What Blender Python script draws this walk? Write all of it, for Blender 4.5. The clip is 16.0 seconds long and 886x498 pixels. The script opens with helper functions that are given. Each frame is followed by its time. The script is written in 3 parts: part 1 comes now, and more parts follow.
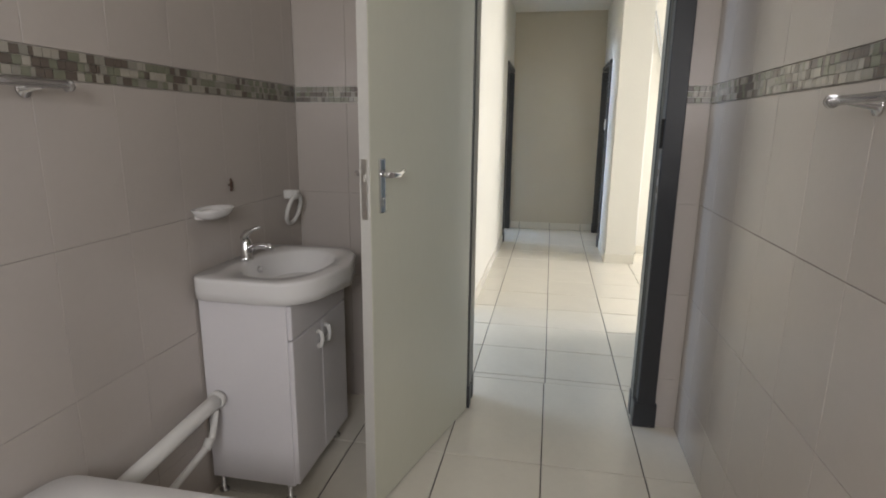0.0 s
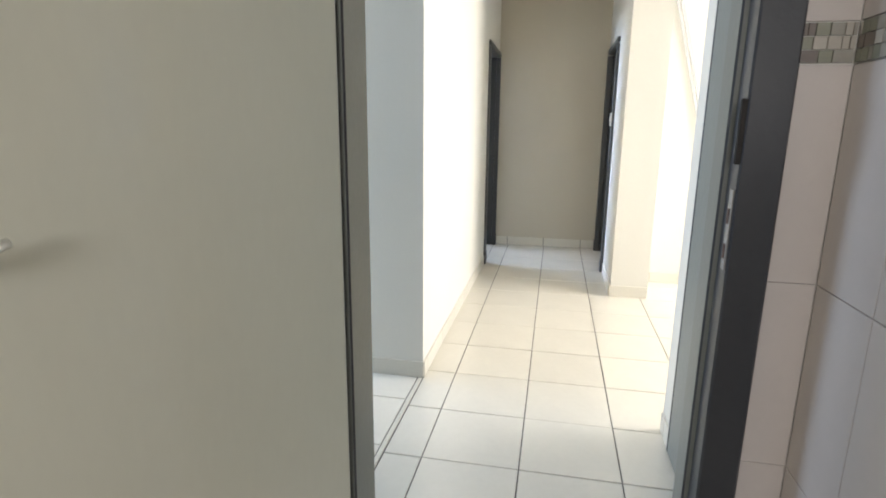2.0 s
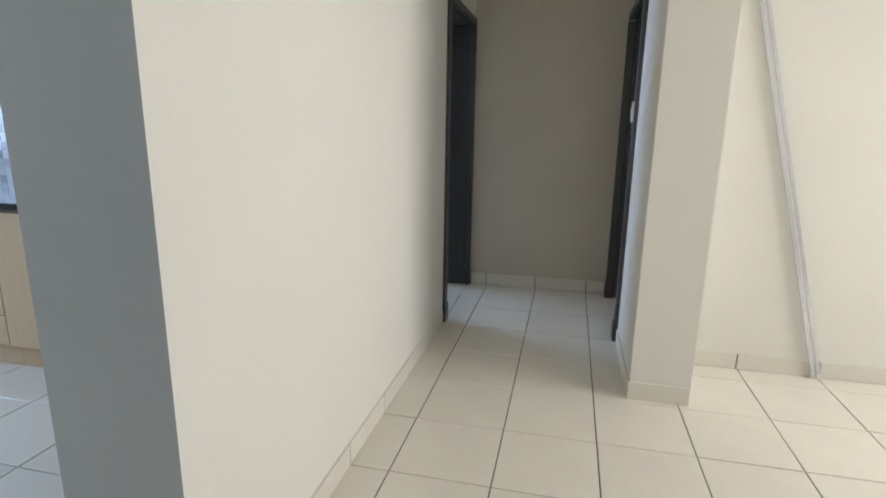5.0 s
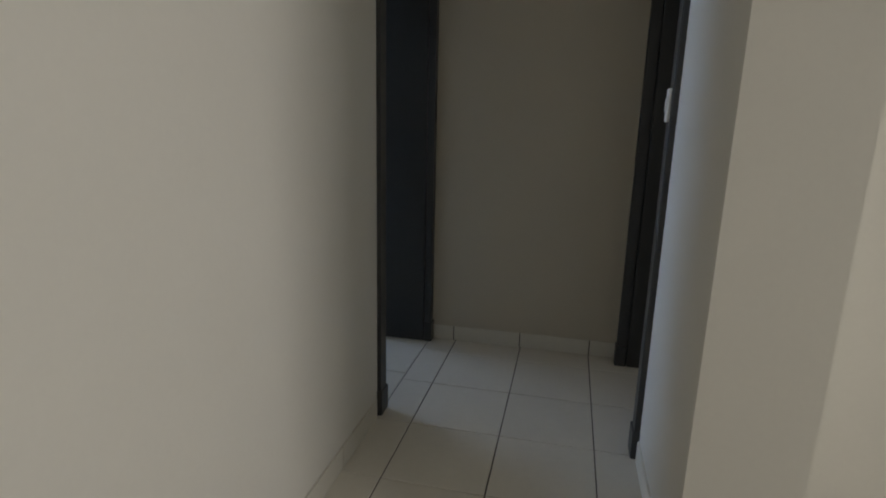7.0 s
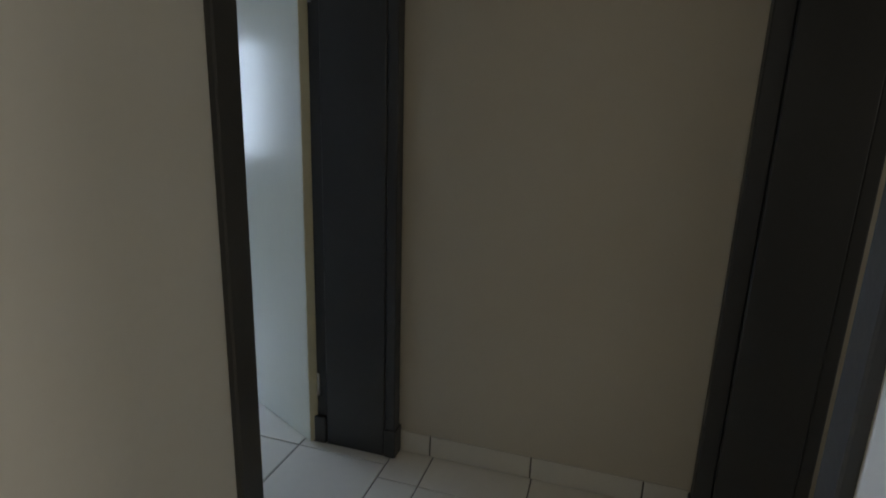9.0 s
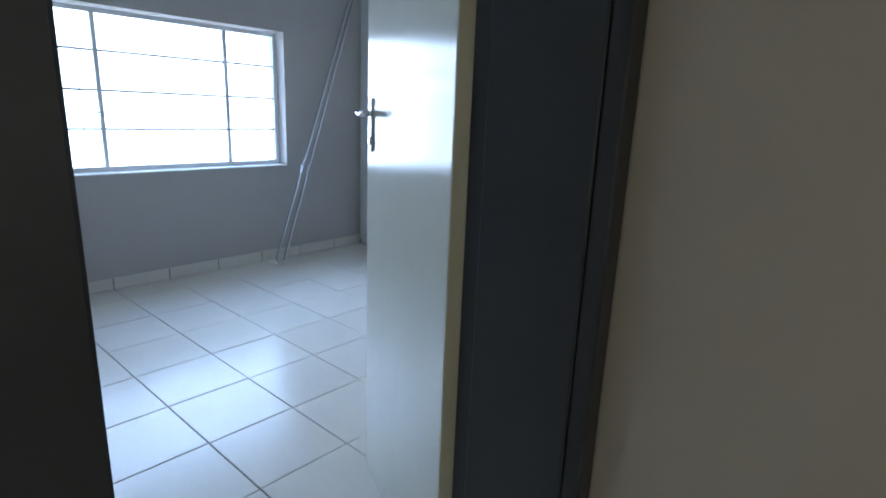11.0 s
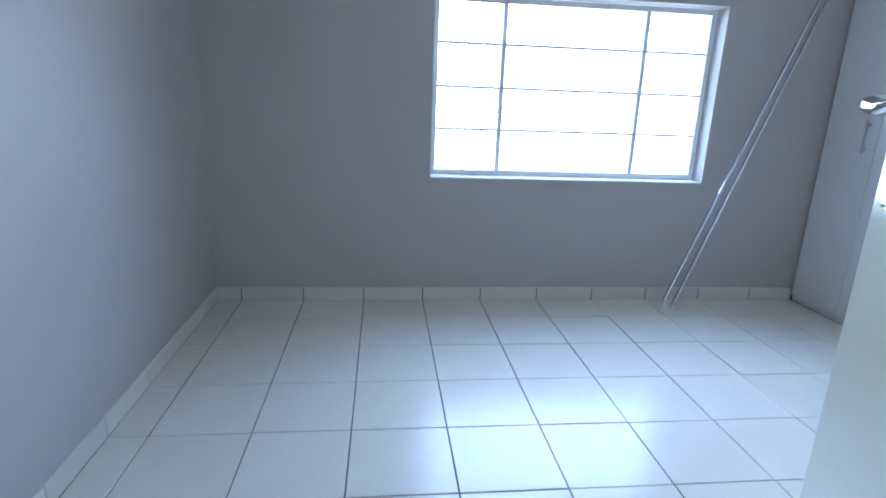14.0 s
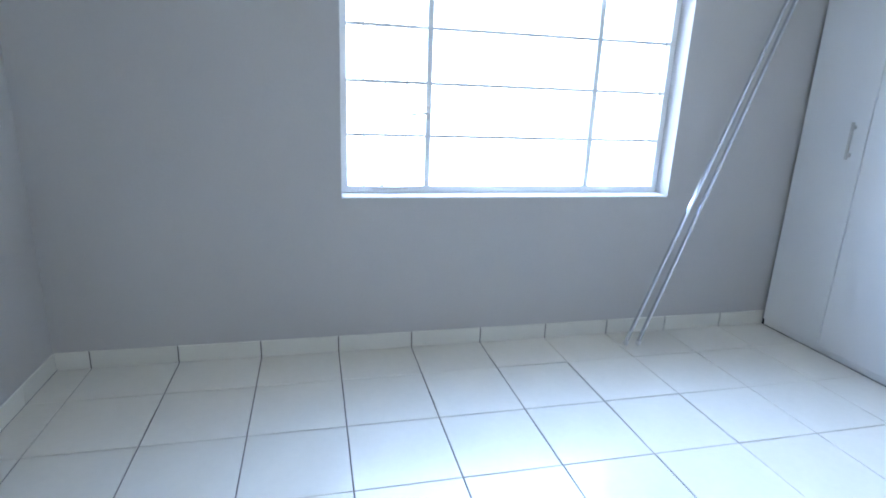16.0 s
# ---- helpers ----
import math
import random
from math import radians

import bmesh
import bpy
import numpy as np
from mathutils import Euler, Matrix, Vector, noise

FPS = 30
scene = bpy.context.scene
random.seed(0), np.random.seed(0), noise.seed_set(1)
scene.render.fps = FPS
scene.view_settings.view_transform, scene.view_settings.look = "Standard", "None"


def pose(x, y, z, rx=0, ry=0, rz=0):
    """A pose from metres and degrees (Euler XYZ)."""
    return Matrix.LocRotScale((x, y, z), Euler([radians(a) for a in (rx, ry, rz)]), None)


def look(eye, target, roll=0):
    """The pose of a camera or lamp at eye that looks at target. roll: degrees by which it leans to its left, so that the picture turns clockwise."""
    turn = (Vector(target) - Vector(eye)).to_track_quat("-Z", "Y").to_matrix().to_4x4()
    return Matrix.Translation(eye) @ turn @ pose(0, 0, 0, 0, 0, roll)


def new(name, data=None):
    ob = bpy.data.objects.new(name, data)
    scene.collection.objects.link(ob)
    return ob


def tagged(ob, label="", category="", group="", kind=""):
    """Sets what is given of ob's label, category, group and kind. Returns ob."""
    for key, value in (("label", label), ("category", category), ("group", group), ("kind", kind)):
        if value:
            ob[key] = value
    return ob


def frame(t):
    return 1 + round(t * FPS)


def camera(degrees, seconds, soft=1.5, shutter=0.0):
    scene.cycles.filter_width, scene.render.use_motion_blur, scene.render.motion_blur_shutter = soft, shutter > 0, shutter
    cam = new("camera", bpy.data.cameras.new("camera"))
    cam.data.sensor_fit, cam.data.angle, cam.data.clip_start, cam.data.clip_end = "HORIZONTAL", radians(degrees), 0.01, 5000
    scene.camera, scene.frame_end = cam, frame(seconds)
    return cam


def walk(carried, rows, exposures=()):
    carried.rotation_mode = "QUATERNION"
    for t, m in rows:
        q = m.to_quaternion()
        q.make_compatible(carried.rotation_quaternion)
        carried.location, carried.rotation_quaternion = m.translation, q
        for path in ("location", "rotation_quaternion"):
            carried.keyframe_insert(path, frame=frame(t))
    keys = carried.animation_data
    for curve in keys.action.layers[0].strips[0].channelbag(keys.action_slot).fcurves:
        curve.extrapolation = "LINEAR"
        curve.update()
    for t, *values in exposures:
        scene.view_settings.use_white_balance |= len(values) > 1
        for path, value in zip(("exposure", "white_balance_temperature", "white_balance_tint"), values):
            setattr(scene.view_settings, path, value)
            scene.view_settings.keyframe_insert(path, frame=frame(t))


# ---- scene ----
cam = camera(78.1, 16.0, soft=1.9)
PATH = [
    (0, pose(0.005, 0.005, 1.352, 77.3, -0.6, 11.1)),
    (0.5, pose(0.04, 0.29, 1.352, 77.2, -0.6, 11.1)),
    (1, pose(0.07, 0.615, 1.35, 77, -0.6, 11.3)),
    (1.5, look((0.100, 0.946, 1.345), (-0.282, 2.858, 0.899), 0.6)),
    (2, look((0.112, 1.301, 1.340), (-0.273, 3.212, 0.891), 0.6)),
    (2.5, look((0.152, 1.617, 1.338), (-0.240, 3.526, 0.885), 0.5)),
    (3, look((0.203, 1.937, 1.355), (-0.199, 3.840, 0.891), 0.7)),
    (3.5, look((0.207, 2.227, 1.353), (-0.203, 4.127, 0.884), 0.8)),
    (4, look((0.221, 2.530, 1.337), (-0.201, 4.429, 0.874), 0.9)),
    (4.2, look((0.226, 2.639, 1.332), (-0.202, 4.537, 0.869), 0.8)),
    (6.3, look((0.253, 3.850, 1.310), (-0.180, 5.752, 0.865), 1.2)),
    (6.5, look((0.253, 3.985, 1.308), (-0.180, 5.887, 0.862), 1.2)),
    (7, look((0.250, 4.319, 1.310), (-0.182, 6.220, 0.858), 1.4)),
    (7.5, look((0.232, 4.655, 1.315), (-0.214, 6.553, 0.855), 1.5)),
    (8, look((0.216, 4.985, 1.318), (-0.238, 6.880, 0.850), 1.4)),
    (8.2, look((0.224, 5.120, 1.328), (-0.240, 7.012, 0.845), 1.3)),
    (10.3, look((0.050, 6.155, 1.362), (-0.910, 7.850, 0.906), 2.7)),
    (10.5, look((-0.010, 6.245, 1.362), (-1.055, 7.886, 0.900), 2.4)),
    (11, look((-0.089, 6.427, 1.385), (-1.367, 7.886, 0.896), 2.3)),
    (11.5, look((-0.192, 6.583, 1.366), (-1.693, 7.810, 0.874), 2.2)),
    (12, look((-0.352, 6.718, 1.386), (-2.012, 7.710, 0.877), 2.1)),
    (12.5, look((-0.481, 6.833, 1.373), (-2.252, 7.608, 0.858), 2.1)),
    (13, look((-0.587, 6.951, 1.379), (-2.454, 7.440, 0.855), 1.8)),
    (13.5, look((-0.696, 7.015, 1.352), (-2.601, 7.324, 0.827), 1.8)),
    (14, look((-0.902, 7.035, 1.356), (-2.817, 7.255, 0.825), 2.2)),
    (14.5, look((-1.096, 7.083, 1.348), (-3.015, 7.268, 0.816), 2.3)),
    (15, look((-1.310, 7.125, 1.346), (-3.229, 7.311, 0.814), 2.4)),
    (15.5, look((-1.495, 7.149, 1.360), (-3.406, 7.394, 0.822), 2.5)),
    (16, look((-1.672, 7.203, 1.366), (-3.543, 7.658, 0.833), 2.2)),
]
EXPOSURES = [
    (0, 0.05, 6600, 10),
    (0.5, 0.4, 6600, 10),
    (1, 0.65, 6600, 10),
    (1.5, 0.65, 6600, 10),
    (2.5, 0.32, 6550, 10),
    (3.5, 0.06, 6250, 10),
    (4.2, -0.1, 6300, 10),
    (6.3, -1.42, 6650, 10),
    (7, -1.74, 6700, 10),
    (7.5, -1.92, 6850, 10),
    (8.2, -1.78, 7300, 10),
    (10.3, -1.25, 6500, 10),
    (10.6, -1.1, 6400, 10),
    (11, -1.12, 6350, 10),
    (11.5, -1.4, 6200, 10),
    (12, -1.6, 6150, 10),
    (12.5, -1.33, 6150, 10),
    (13.5, -0.92, 6150, 10),
    (14.5, -0.54, 6200, 11),
    (15.5, -0.3, 6400, 11),
    (16, -0.1, 6500, 12),
]
walk(cam, PATH, exposures=EXPOSURES)

# ---- world and light ----
world = bpy.data.worlds.new("world")
scene.world = world
world.use_nodes = True
sky = world.node_tree.nodes.new("ShaderNodeTexSky")
sky.sky_type, sky.sun_disc = "NISHITA", False
sky.sun_elevation, sky.sun_rotation = radians(55), radians(180)
world.node_tree.links.new(sky.outputs[0], world.node_tree.nodes["Background"].inputs[0])
world.node_tree.nodes["Background"].inputs[1].default_value = 0.12


def window_light(name, m, w, h, watts, colour, spread=180):
    d = bpy.data.lights.new(name, "AREA")
    d.shape, d.size, d.size_y, d.energy, d.color = "RECTANGLE", w, h, watts, colour
    d.spread = radians(spread)
    ob = new(name, d)
    ob.matrix_world = m
    return ob


window_light("living_daylight", pose(4.28, 4.9, 1.45, 0, 90, 0), 1.5, 2.0, 106, (1, 0.98, 0.965), 140)
window_light("kitchen_daylight", pose(-4.58, 4.1, 1.55, 0, -90, 0), 1.05, 1.7, 74, (0.52, 0.70, 1), 150)
window_light("bedroom_sky_light", pose(-4.83, 8.285, 1.43, 0, -77, 0), 1.3, 2.1, 132, (0.345, 0.565, 1), 130)
window_light("bedroom_garden_light", pose(-4.85, 8.285, 1.43, 0, -103, 0), 1.3, 2.1, 34, (1, 0.93, 0.58), 130)
window_light("bathroom_daylight", pose(-0.1, -0.98, 1.75, 90, 0, 0), 0.85, 0.65, 24, (1, 0.98, 1))
window_light("spare_room_daylight", pose(1.93, 6.95, 1.45, 0, 90, 0), 1.05, 0.66, 4, (1, 0.95, 0.85))

# ---- materials ----


def node_mat(name, colour, rough=0.5, metal=0.0, grain=0.0, grain_scale=60.0, blotch=0.0, blotch_scale=2.5, bump=0.0, bump_scale=150.0, coat=0.0, piece=0.0, stretch=None):
    """A surface with variation at two scales, fine relief, and a shade of its own for each piece."""
    m = bpy.data.materials.new(name)
    m.use_nodes = True
    nt = m.node_tree
    b = nt.nodes["Principled BSDF"]
    b.inputs["Roughness"].default_value, b.inputs["Metallic"].default_value = rough, metal
    b.inputs["Coat Weight"].default_value, b.inputs["Coat Roughness"].default_value = coat, 0.08
    tc = nt.nodes.new("ShaderNodeTexCoord")
    src = tc.outputs["Object"]
    if stretch:
        mp = nt.nodes.new("ShaderNodeMapping")
        mp.inputs["Scale"].default_value = stretch
        nt.links.new(src, mp.inputs[0])
        src = mp.outputs[0]

    def wave(scale, detail):
        n = nt.nodes.new("ShaderNodeTexNoise")
        n.inputs["Scale"].default_value, n.inputs["Detail"].default_value = scale, detail
        nt.links.new(src, n.inputs["Vector"])
        return n.outputs["Fac"]

    value = None

    def add(out, amount):
        nonlocal value
        mul = nt.nodes.new("ShaderNodeMath")
        mul.operation = "MULTIPLY_ADD"
        mul.inputs[1].default_value, mul.inputs[2].default_value = amount * 2, -amount
        nt.links.new(out, mul.inputs[0])
        if value is None:
            value = mul.outputs[0]
        else:
            s = nt.nodes.new("ShaderNodeMath")
            nt.links.new(value, s.inputs[0])
            nt.links.new(mul.outputs[0], s.inputs[1])
            value = s.outputs[0]

    if grain:
        add(wave(grain_scale, 4), grain)
    if blotch:
        add(wave(blotch_scale, 3), blotch)
    if piece:
        add(nt.nodes.new("ShaderNodeObjectInfo").outputs["Random"], piece)
    if value is not None:
        one = nt.nodes.new("ShaderNodeMath")
        one.inputs[1].default_value = 1
        nt.links.new(value, one.inputs[0])
        mix = nt.nodes.new("ShaderNodeVectorMath")
        mix.operation = "SCALE"
        mix.inputs[0].default_value = colour
        nt.links.new(one.outputs[0], mix.inputs["Scale"])
        nt.links.new(mix.outputs[0], b.inputs["Base Color"])
    else:
        b.inputs["Base Color"].default_value = (*colour, 1)
    if bump:
        bp = nt.nodes.new("ShaderNodeBump")
        bp.inputs["Strength"].default_value, bp.inputs["Distance"].default_value = bump, 0.01
        nt.links.new(wave(bump_scale, 3), bp.inputs["Height"])
        nt.links.new(bp.outputs[0], b.inputs["Normal"])
    return m


PLASTER = node_mat("cream_plaster_paint", (0.72, 0.70, 0.64), 0.55, grain=0.02, blotch=0.04, blotch_scale=1.6, bump=0.04, bump_scale=45)
# yellower than the other walls; also darkened to carry the corridor end's shade
SHADED_END_PAINT = node_mat("shaded_khaki_cream_paint", (0.53, 0.48, 0.385), 0.55, grain=0.02, blotch=0.05, blotch_scale=1.6, bump=0.04, bump_scale=45)
ROOM_PAINT = node_mat("grey_bedroom_paint", (0.47, 0.447, 0.42), 0.55, grain=0.02, blotch=0.04, blotch_scale=1.6, bump=0.1, bump_scale=45)
GREY_PANEL = node_mat("grey_wall_panel", (0.175, 0.19, 0.183), 0.4, grain=0.02, blotch=0.05, bump=0.1, bump_scale=40)
CEILING = node_mat("white_ceiling_paint", (0.78, 0.77, 0.73), 0.8, grain=0.02, blotch=0.03)
FLOOR_TILE = node_mat("cream_glazed_tile", (0.76, 0.72, 0.635), 0.2, grain=0.035, grain_scale=35, blotch=0.05, blotch_scale=5, bump=0.02, bump_scale=25, piece=0.025)
SKIRT_TILE = node_mat("cream_skirting_tile", (0.68, 0.65, 0.57), 0.35, grain=0.03, blotch=0.04, piece=0.04)
GROUT = node_mat("dark_grout", (0.07, 0.06, 0.05), 0.9, grain=0.25, blotch=0.2)
BATH_TILE = node_mat("beige_wall_tile", (0.52, 0.475, 0.437), 0.22, grain=0.025, blotch=0.085, blotch_scale=3, bump=0.02, bump_scale=14, piece=0.02)
BATH_GROUT = node_mat("pale_wall_grout", (0.52, 0.477, 0.44), 0.9, grain=0.1)
GREY_GROUT = node_mat("grey_wall_grout", (0.40, 0.38, 0.35), 0.9, grain=0.1)
# lighter grey-green copy of the charcoal frame paint, with corridor light in its colour
FRAME_LIT = node_mat("lit_frame_paint", (0.145, 0.155, 0.138), 0.4, grain=0.08, blotch=0.1, bump=0.06, bump_scale=60)
CORRIDOR_FRAME = node_mat("charcoal_corridor_frame_paint", (0.042, 0.043, 0.044), 0.42, grain=0.1, blotch=0.12, bump=0.06, bump_scale=60)
STEEL_PAINT = node_mat("charcoal_frame_paint", (0.028, 0.030, 0.034), 0.38, grain=0.1, blotch=0.12, bump=0.06, bump_scale=60)
DOOR_PAINT = node_mat("pale_green_gloss_paint", (0.70, 0.70, 0.585), 0.15, grain=0.02, blotch=0.035, bump=0.1, bump_scale=9, stretch=(1, 1, 0.35))
PALE_EDGE = node_mat("pale_door_edge", (0.62, 0.61, 0.57), 0.4, grain=0.05, blotch=0.06)
DOOR_EDGE = node_mat("cream_door_edge", (0.66, 0.61, 0.42), 0.4, grain=0.05, blotch=0.06)
CHROME = node_mat("chrome", (0.75, 0.75, 0.76), 0.12, 1.0, grain=0.03)
SATIN = node_mat("brushed_steel", (0.62, 0.61, 0.58), 0.32, 1.0, grain=0.05)
CERAMIC = node_mat("white_ceramic", (0.76, 0.75, 0.74), 0.1, blotch=0.015, coat=0.3)
BOARD = node_mat("white_board", (0.78, 0.76, 0.78), 0.35, grain=0.015, blotch=0.03)
PLASTIC = node_mat("white_plastic", (0.74, 0.73, 0.70), 0.35, blotch=0.03)
MAPLE = node_mat("maple_laminate", (0.66, 0.47, 0.285), 0.38, grain=0.07, grain_scale=26, blotch=0.05, blotch_scale=3, stretch=(1, 1, 0.09))
GRANITE = node_mat("black_granite", (0.022, 0.022, 0.026), 0.1, grain=0.5, grain_scale=180, blotch=0.2)
WORN_STEEL = node_mat("worn_steel", (0.30, 0.29, 0.27), 0.5, 0.8, grain=0.25, grain_scale=120, blotch=0.2, blotch_scale=40)
RUST = node_mat("rusty_recess", (0.09, 0.05, 0.035), 0.7, grain=0.35, grain_scale=90, blotch=0.3, blotch_scale=30)
DARK_GAP = node_mat("dark_recess", (0.02, 0.018, 0.016), 0.8, grain=0.1)
CLOSET = node_mat("white_closet_board", (0.74, 0.74, 0.73), 0.4, grain=0.01, blotch=0.02)
WINDOW_PAINT = node_mat("white_window_paint", (0.82, 0.82, 0.80), 0.4, grain=0.03, blotch=0.05)
ALU = node_mat("aluminium_rail", (0.72, 0.74, 0.78), 0.25, 0.85, grain=0.04)
EARTH = node_mat("garden_ground", (0.16, 0.17, 0.08), 0.9, grain=0.3, grain_scale=8, blotch=0.3)
MOSAIC = [node_mat("mosaic_" + n, c, 0.15, grain=0.05, blotch=0.05, blotch_scale=30) for n, c in (
    ("olive", (0.22, 0.22, 0.165)), ("brown", (0.145, 0.12, 0.10)), ("sand", (0.40, 0.37, 0.315)), ("stone", (0.29, 0.275, 0.235)))]
SPLASH = [node_mat("splash_" + n, c, 0.14, grain=0.04, blotch=0.05, blotch_scale=30) for n, c in (
    ("white", (0.62, 0.64, 0.66)), ("light", (0.42, 0.44, 0.47)), ("mid", (0.26, 0.28, 0.31)), ("dark", (0.13, 0.14, 0.17)), ("pale", (0.5, 0.52, 0.55)))]
GLASS = bpy.data.materials.new("window_glass")
GLASS.use_nodes = True
gb = GLASS.node_tree.nodes["Principled BSDF"]
gb.inputs["Transmission Weight"].default_value, gb.inputs["Roughness"].default_value, gb.inputs["IOR"].default_value = 1, 0.02, 1.1

# ---- building blocks ----


def bx(bm, x0, x1, y0, y1, z0, z1, bevel=0.0, mi=0, seg=1):
    vs = bmesh.ops.create_cube(bm, size=1)["verts"]
    for v in vs:
        v.co = ((x0, x1)[v.co.x > 0], (y0, y1)[v.co.y > 0], (z0, z1)[v.co.z > 0])
    faces = {f for v in vs for f in v.link_faces}
    for f in faces:
        f.material_index = mi
    if bevel:
        bmesh.ops.bevel(bm, geom=list({e for v in vs for e in v.link_edges}), offset=bevel, segments=seg, profile=0.5, affect="EDGES")


def tube(bm, pts, r, seg=10, caps=True):
    """A round bar along a line of points; r may be a list."""
    pts = [Vector(p) for p in pts]
    rs = r if isinstance(r, (list, tuple)) else [r] * len(pts)
    rings, up = [], None
    for i, p in enumerate(pts):
        d = (pts[min(i + 1, len(pts) - 1)] - pts[max(i - 1, 0)]).normalized()
        if up is None:
            up = d.orthogonal().normalized()
        up = (up - d * up.dot(d)).normalized()
        side = d.cross(up)
        rings.append([bm.verts.new(p + rs[i] * (math.cos(a) * up + math.sin(a) * side)) for a in (2 * math.pi * k / seg for k in range(seg))])
    for a, b in zip(rings, rings[1:]):
        for k in range(seg):
            f = bm.faces.new((a[k], a[(k + 1) % seg], b[(k + 1) % seg], b[k]))
            f.smooth = True
    if caps:
        bm.faces.new(list(reversed(rings[0])))
        bm.faces.new(rings[-1])


def loft(bm, rings, close_first=False, close_last=False):
    vr = [[bm.verts.new(p) for p in ring] for ring in rings]
    n = len(vr[0])
    for a, b in zip(vr, vr[1:]):
        for k in range(n):
            f = bm.faces.new((a[k], a[(k + 1) % n], b[(k + 1) % n], b[k]))
            f.smooth = True
    if close_first:
        bm.faces.new(list(reversed(vr[0])))
    if close_last:
        bm.faces.new(vr[-1])


def chain(ob):
    m = Matrix.Identity(4)
    while ob:
        m = ob.matrix_basis @ m if not ob.parent else ob.matrix_parent_inverse @ ob.matrix_basis @ m
        ob = ob.parent
    return m


def made(name, bm, mats, parent=None):
    bmesh.ops.recalc_face_normals(bm, faces=bm.faces)
    me = bpy.data.meshes.new(name)
    bm.to_mesh(me)
    bm.free()
    for m in mats if isinstance(mats, (list, tuple)) else [mats]:
        me.materials.append(m)
    ob = new(name, me)
    if parent:
        ob.parent = parent
        ob.matrix_parent_inverse = chain(parent).inverted()
    return ob


def thing(name, at, label, category, group=""):
    ob = new(name)
    ob.empty_display_size = 0.1
    ob.matrix_basis = pose(*at)
    return tagged(ob, label, category, group)


def part(parent, name, mats, *boxes, bevel=0.002, label=""):
    bm = bmesh.new()
    for b in boxes:
        bx(bm, *b, bevel=bevel)
    ob = made(name, bm, mats, parent)
    return tagged(ob, label) if label else ob


def slab(name, axis, c0, c1, u0, u1, z0, z1, holes=(), mat=None, label=""):
    """A wall across the axis from c0 to c1, along the other from u0 to u1, with openings (ua, ub, za, zb)."""
    us = sorted({u0, u1, *[h[0] for h in holes], *[h[1] for h in holes]})
    zs = sorted({z0, z1, *[h[2] for h in holes], *[h[3] for h in holes]})
    us, zs = [u for u in us if u0 <= u <= u1], [z for z in zs if z0 <= z <= z1]

    def solid(i, k):
        if not (0 <= i < len(us) - 1 and 0 <= k < len(zs) - 1):
            return False
        um, zm = (us[i] + us[i + 1]) / 2, (zs[k] + zs[k + 1]) / 2
        return not any(a < um < b and c < zm < d for a, b, c, d in holes)

    bm = bmesh.new()
    seen = {}

    def V(c, u, z):
        key = (c, u, z)
        if key not in seen:
            seen[key] = bm.verts.new((c, u, z) if axis == "x" else (u, c, z))
        return seen[key]

    for i in range(len(us) - 1):
        for k in range(len(zs) - 1):
            if not solid(i, k):
                continue
            a, b, c, d = us[i], us[i + 1], zs[k], zs[k + 1]
            for cc in (c0, c1):
                bm.faces.new((V(cc, a, c), V(cc, b, c), V(cc, b, d), V(cc, a, d)))
            if not solid(i - 1, k):
                bm.faces.new((V(c0, a, c), V(c1, a, c), V(c1, a, d), V(c0, a, d)))
            if not solid(i + 1, k):
                bm.faces.new((V(c0, b, c), V(c1, b, c), V(c1, b, d), V(c0, b, d)))
            if not solid(i, k - 1):
                bm.faces.new((V(c0, a, c), V(c1, a, c), V(c1, b, c), V(c0, b, c)))
            if not solid(i, k + 1):
                bm.faces.new((V(c0, a, d), V(c1, a, d), V(c1, b, d), V(c0, b, d)))
    return tagged(made(name, bm, mat or PLASTER), label or "cream painted plaster wall", "wall", kind="structure")


# ---- structure ----
H = 2.76
floor = tagged(part(None, "floor", GROUT, (-4.8, 4.5, -1.2, 11.0, -0.15, -0.006), bevel=0), "dark grout bed under cream floor tiles", "floor", kind="structure")
ceil = tagged(part(None, "ceiling", CEILING, (-4.8, 4.5, -1.2, 11.0, H, H + 0.15), bevel=0), "plain white painted ceiling", "ceiling", kind="structure")
ground = tagged(part(None, "ground", EARTH, (-300, 300, -300, 300, -0.6, -0.3), bevel=0), "grassy garden ground outside the house", "ground", kind="structure")
# bathroom shell
slab("wall_bath_east", "x", 0.63, 0.84, -1.05, 2.45, 0, H, mat=GREY_GROUT, label="tiled bathroom wall with grey grout")
slab("wall_bath_west", "x", -1.40, -1.18, -1.05, 2.45, 0, H, mat=BATH_GROUT, label="tiled bathroom wall with grey grout")
slab("wall_bath_south", "y", -1.05, -0.9, -1.18, 0.63, 0, H, holes=[(-0.55, 0.35, 1.4, 2.1)], label="cream painted bathroom wall with window")
slab("wall_bath_north", "y", 2.455, 2.555, -4.6, 4.3, 0, H, holes=[(-0.405, 0.51, 0, 2.06)], label="cream wall with bathroom doorway")
# corridor
slab("wall_corridor_west", "x", -0.85, -0.525, 3.95, 6.49, 0, H)
slab("wall_bedroom_door", "x", -0.84, -0.525, 6.49, 7.43, 0, H, holes=[(6.49, 7.415, 0, 2.06)])
# part of this wall's darkness is shade put into its paint
slab("wall_corridor_end", "y", 7.43, 7.6, -0.84, 1.9, 0, H, mat=SHADED_END_PAINT, label="khaki-cream plaster wall closing the corridor, its paint darkened for shade")
slab("wall_corridor_east", "x", 0.60, 0.88, 5.68, 7.43, 0, H, holes=[(6.45, 7.37, 0, 2.06)])
slab("wall_passage_east", "x", 0.65, 0.84, 2.555, 3.68, 0, H)
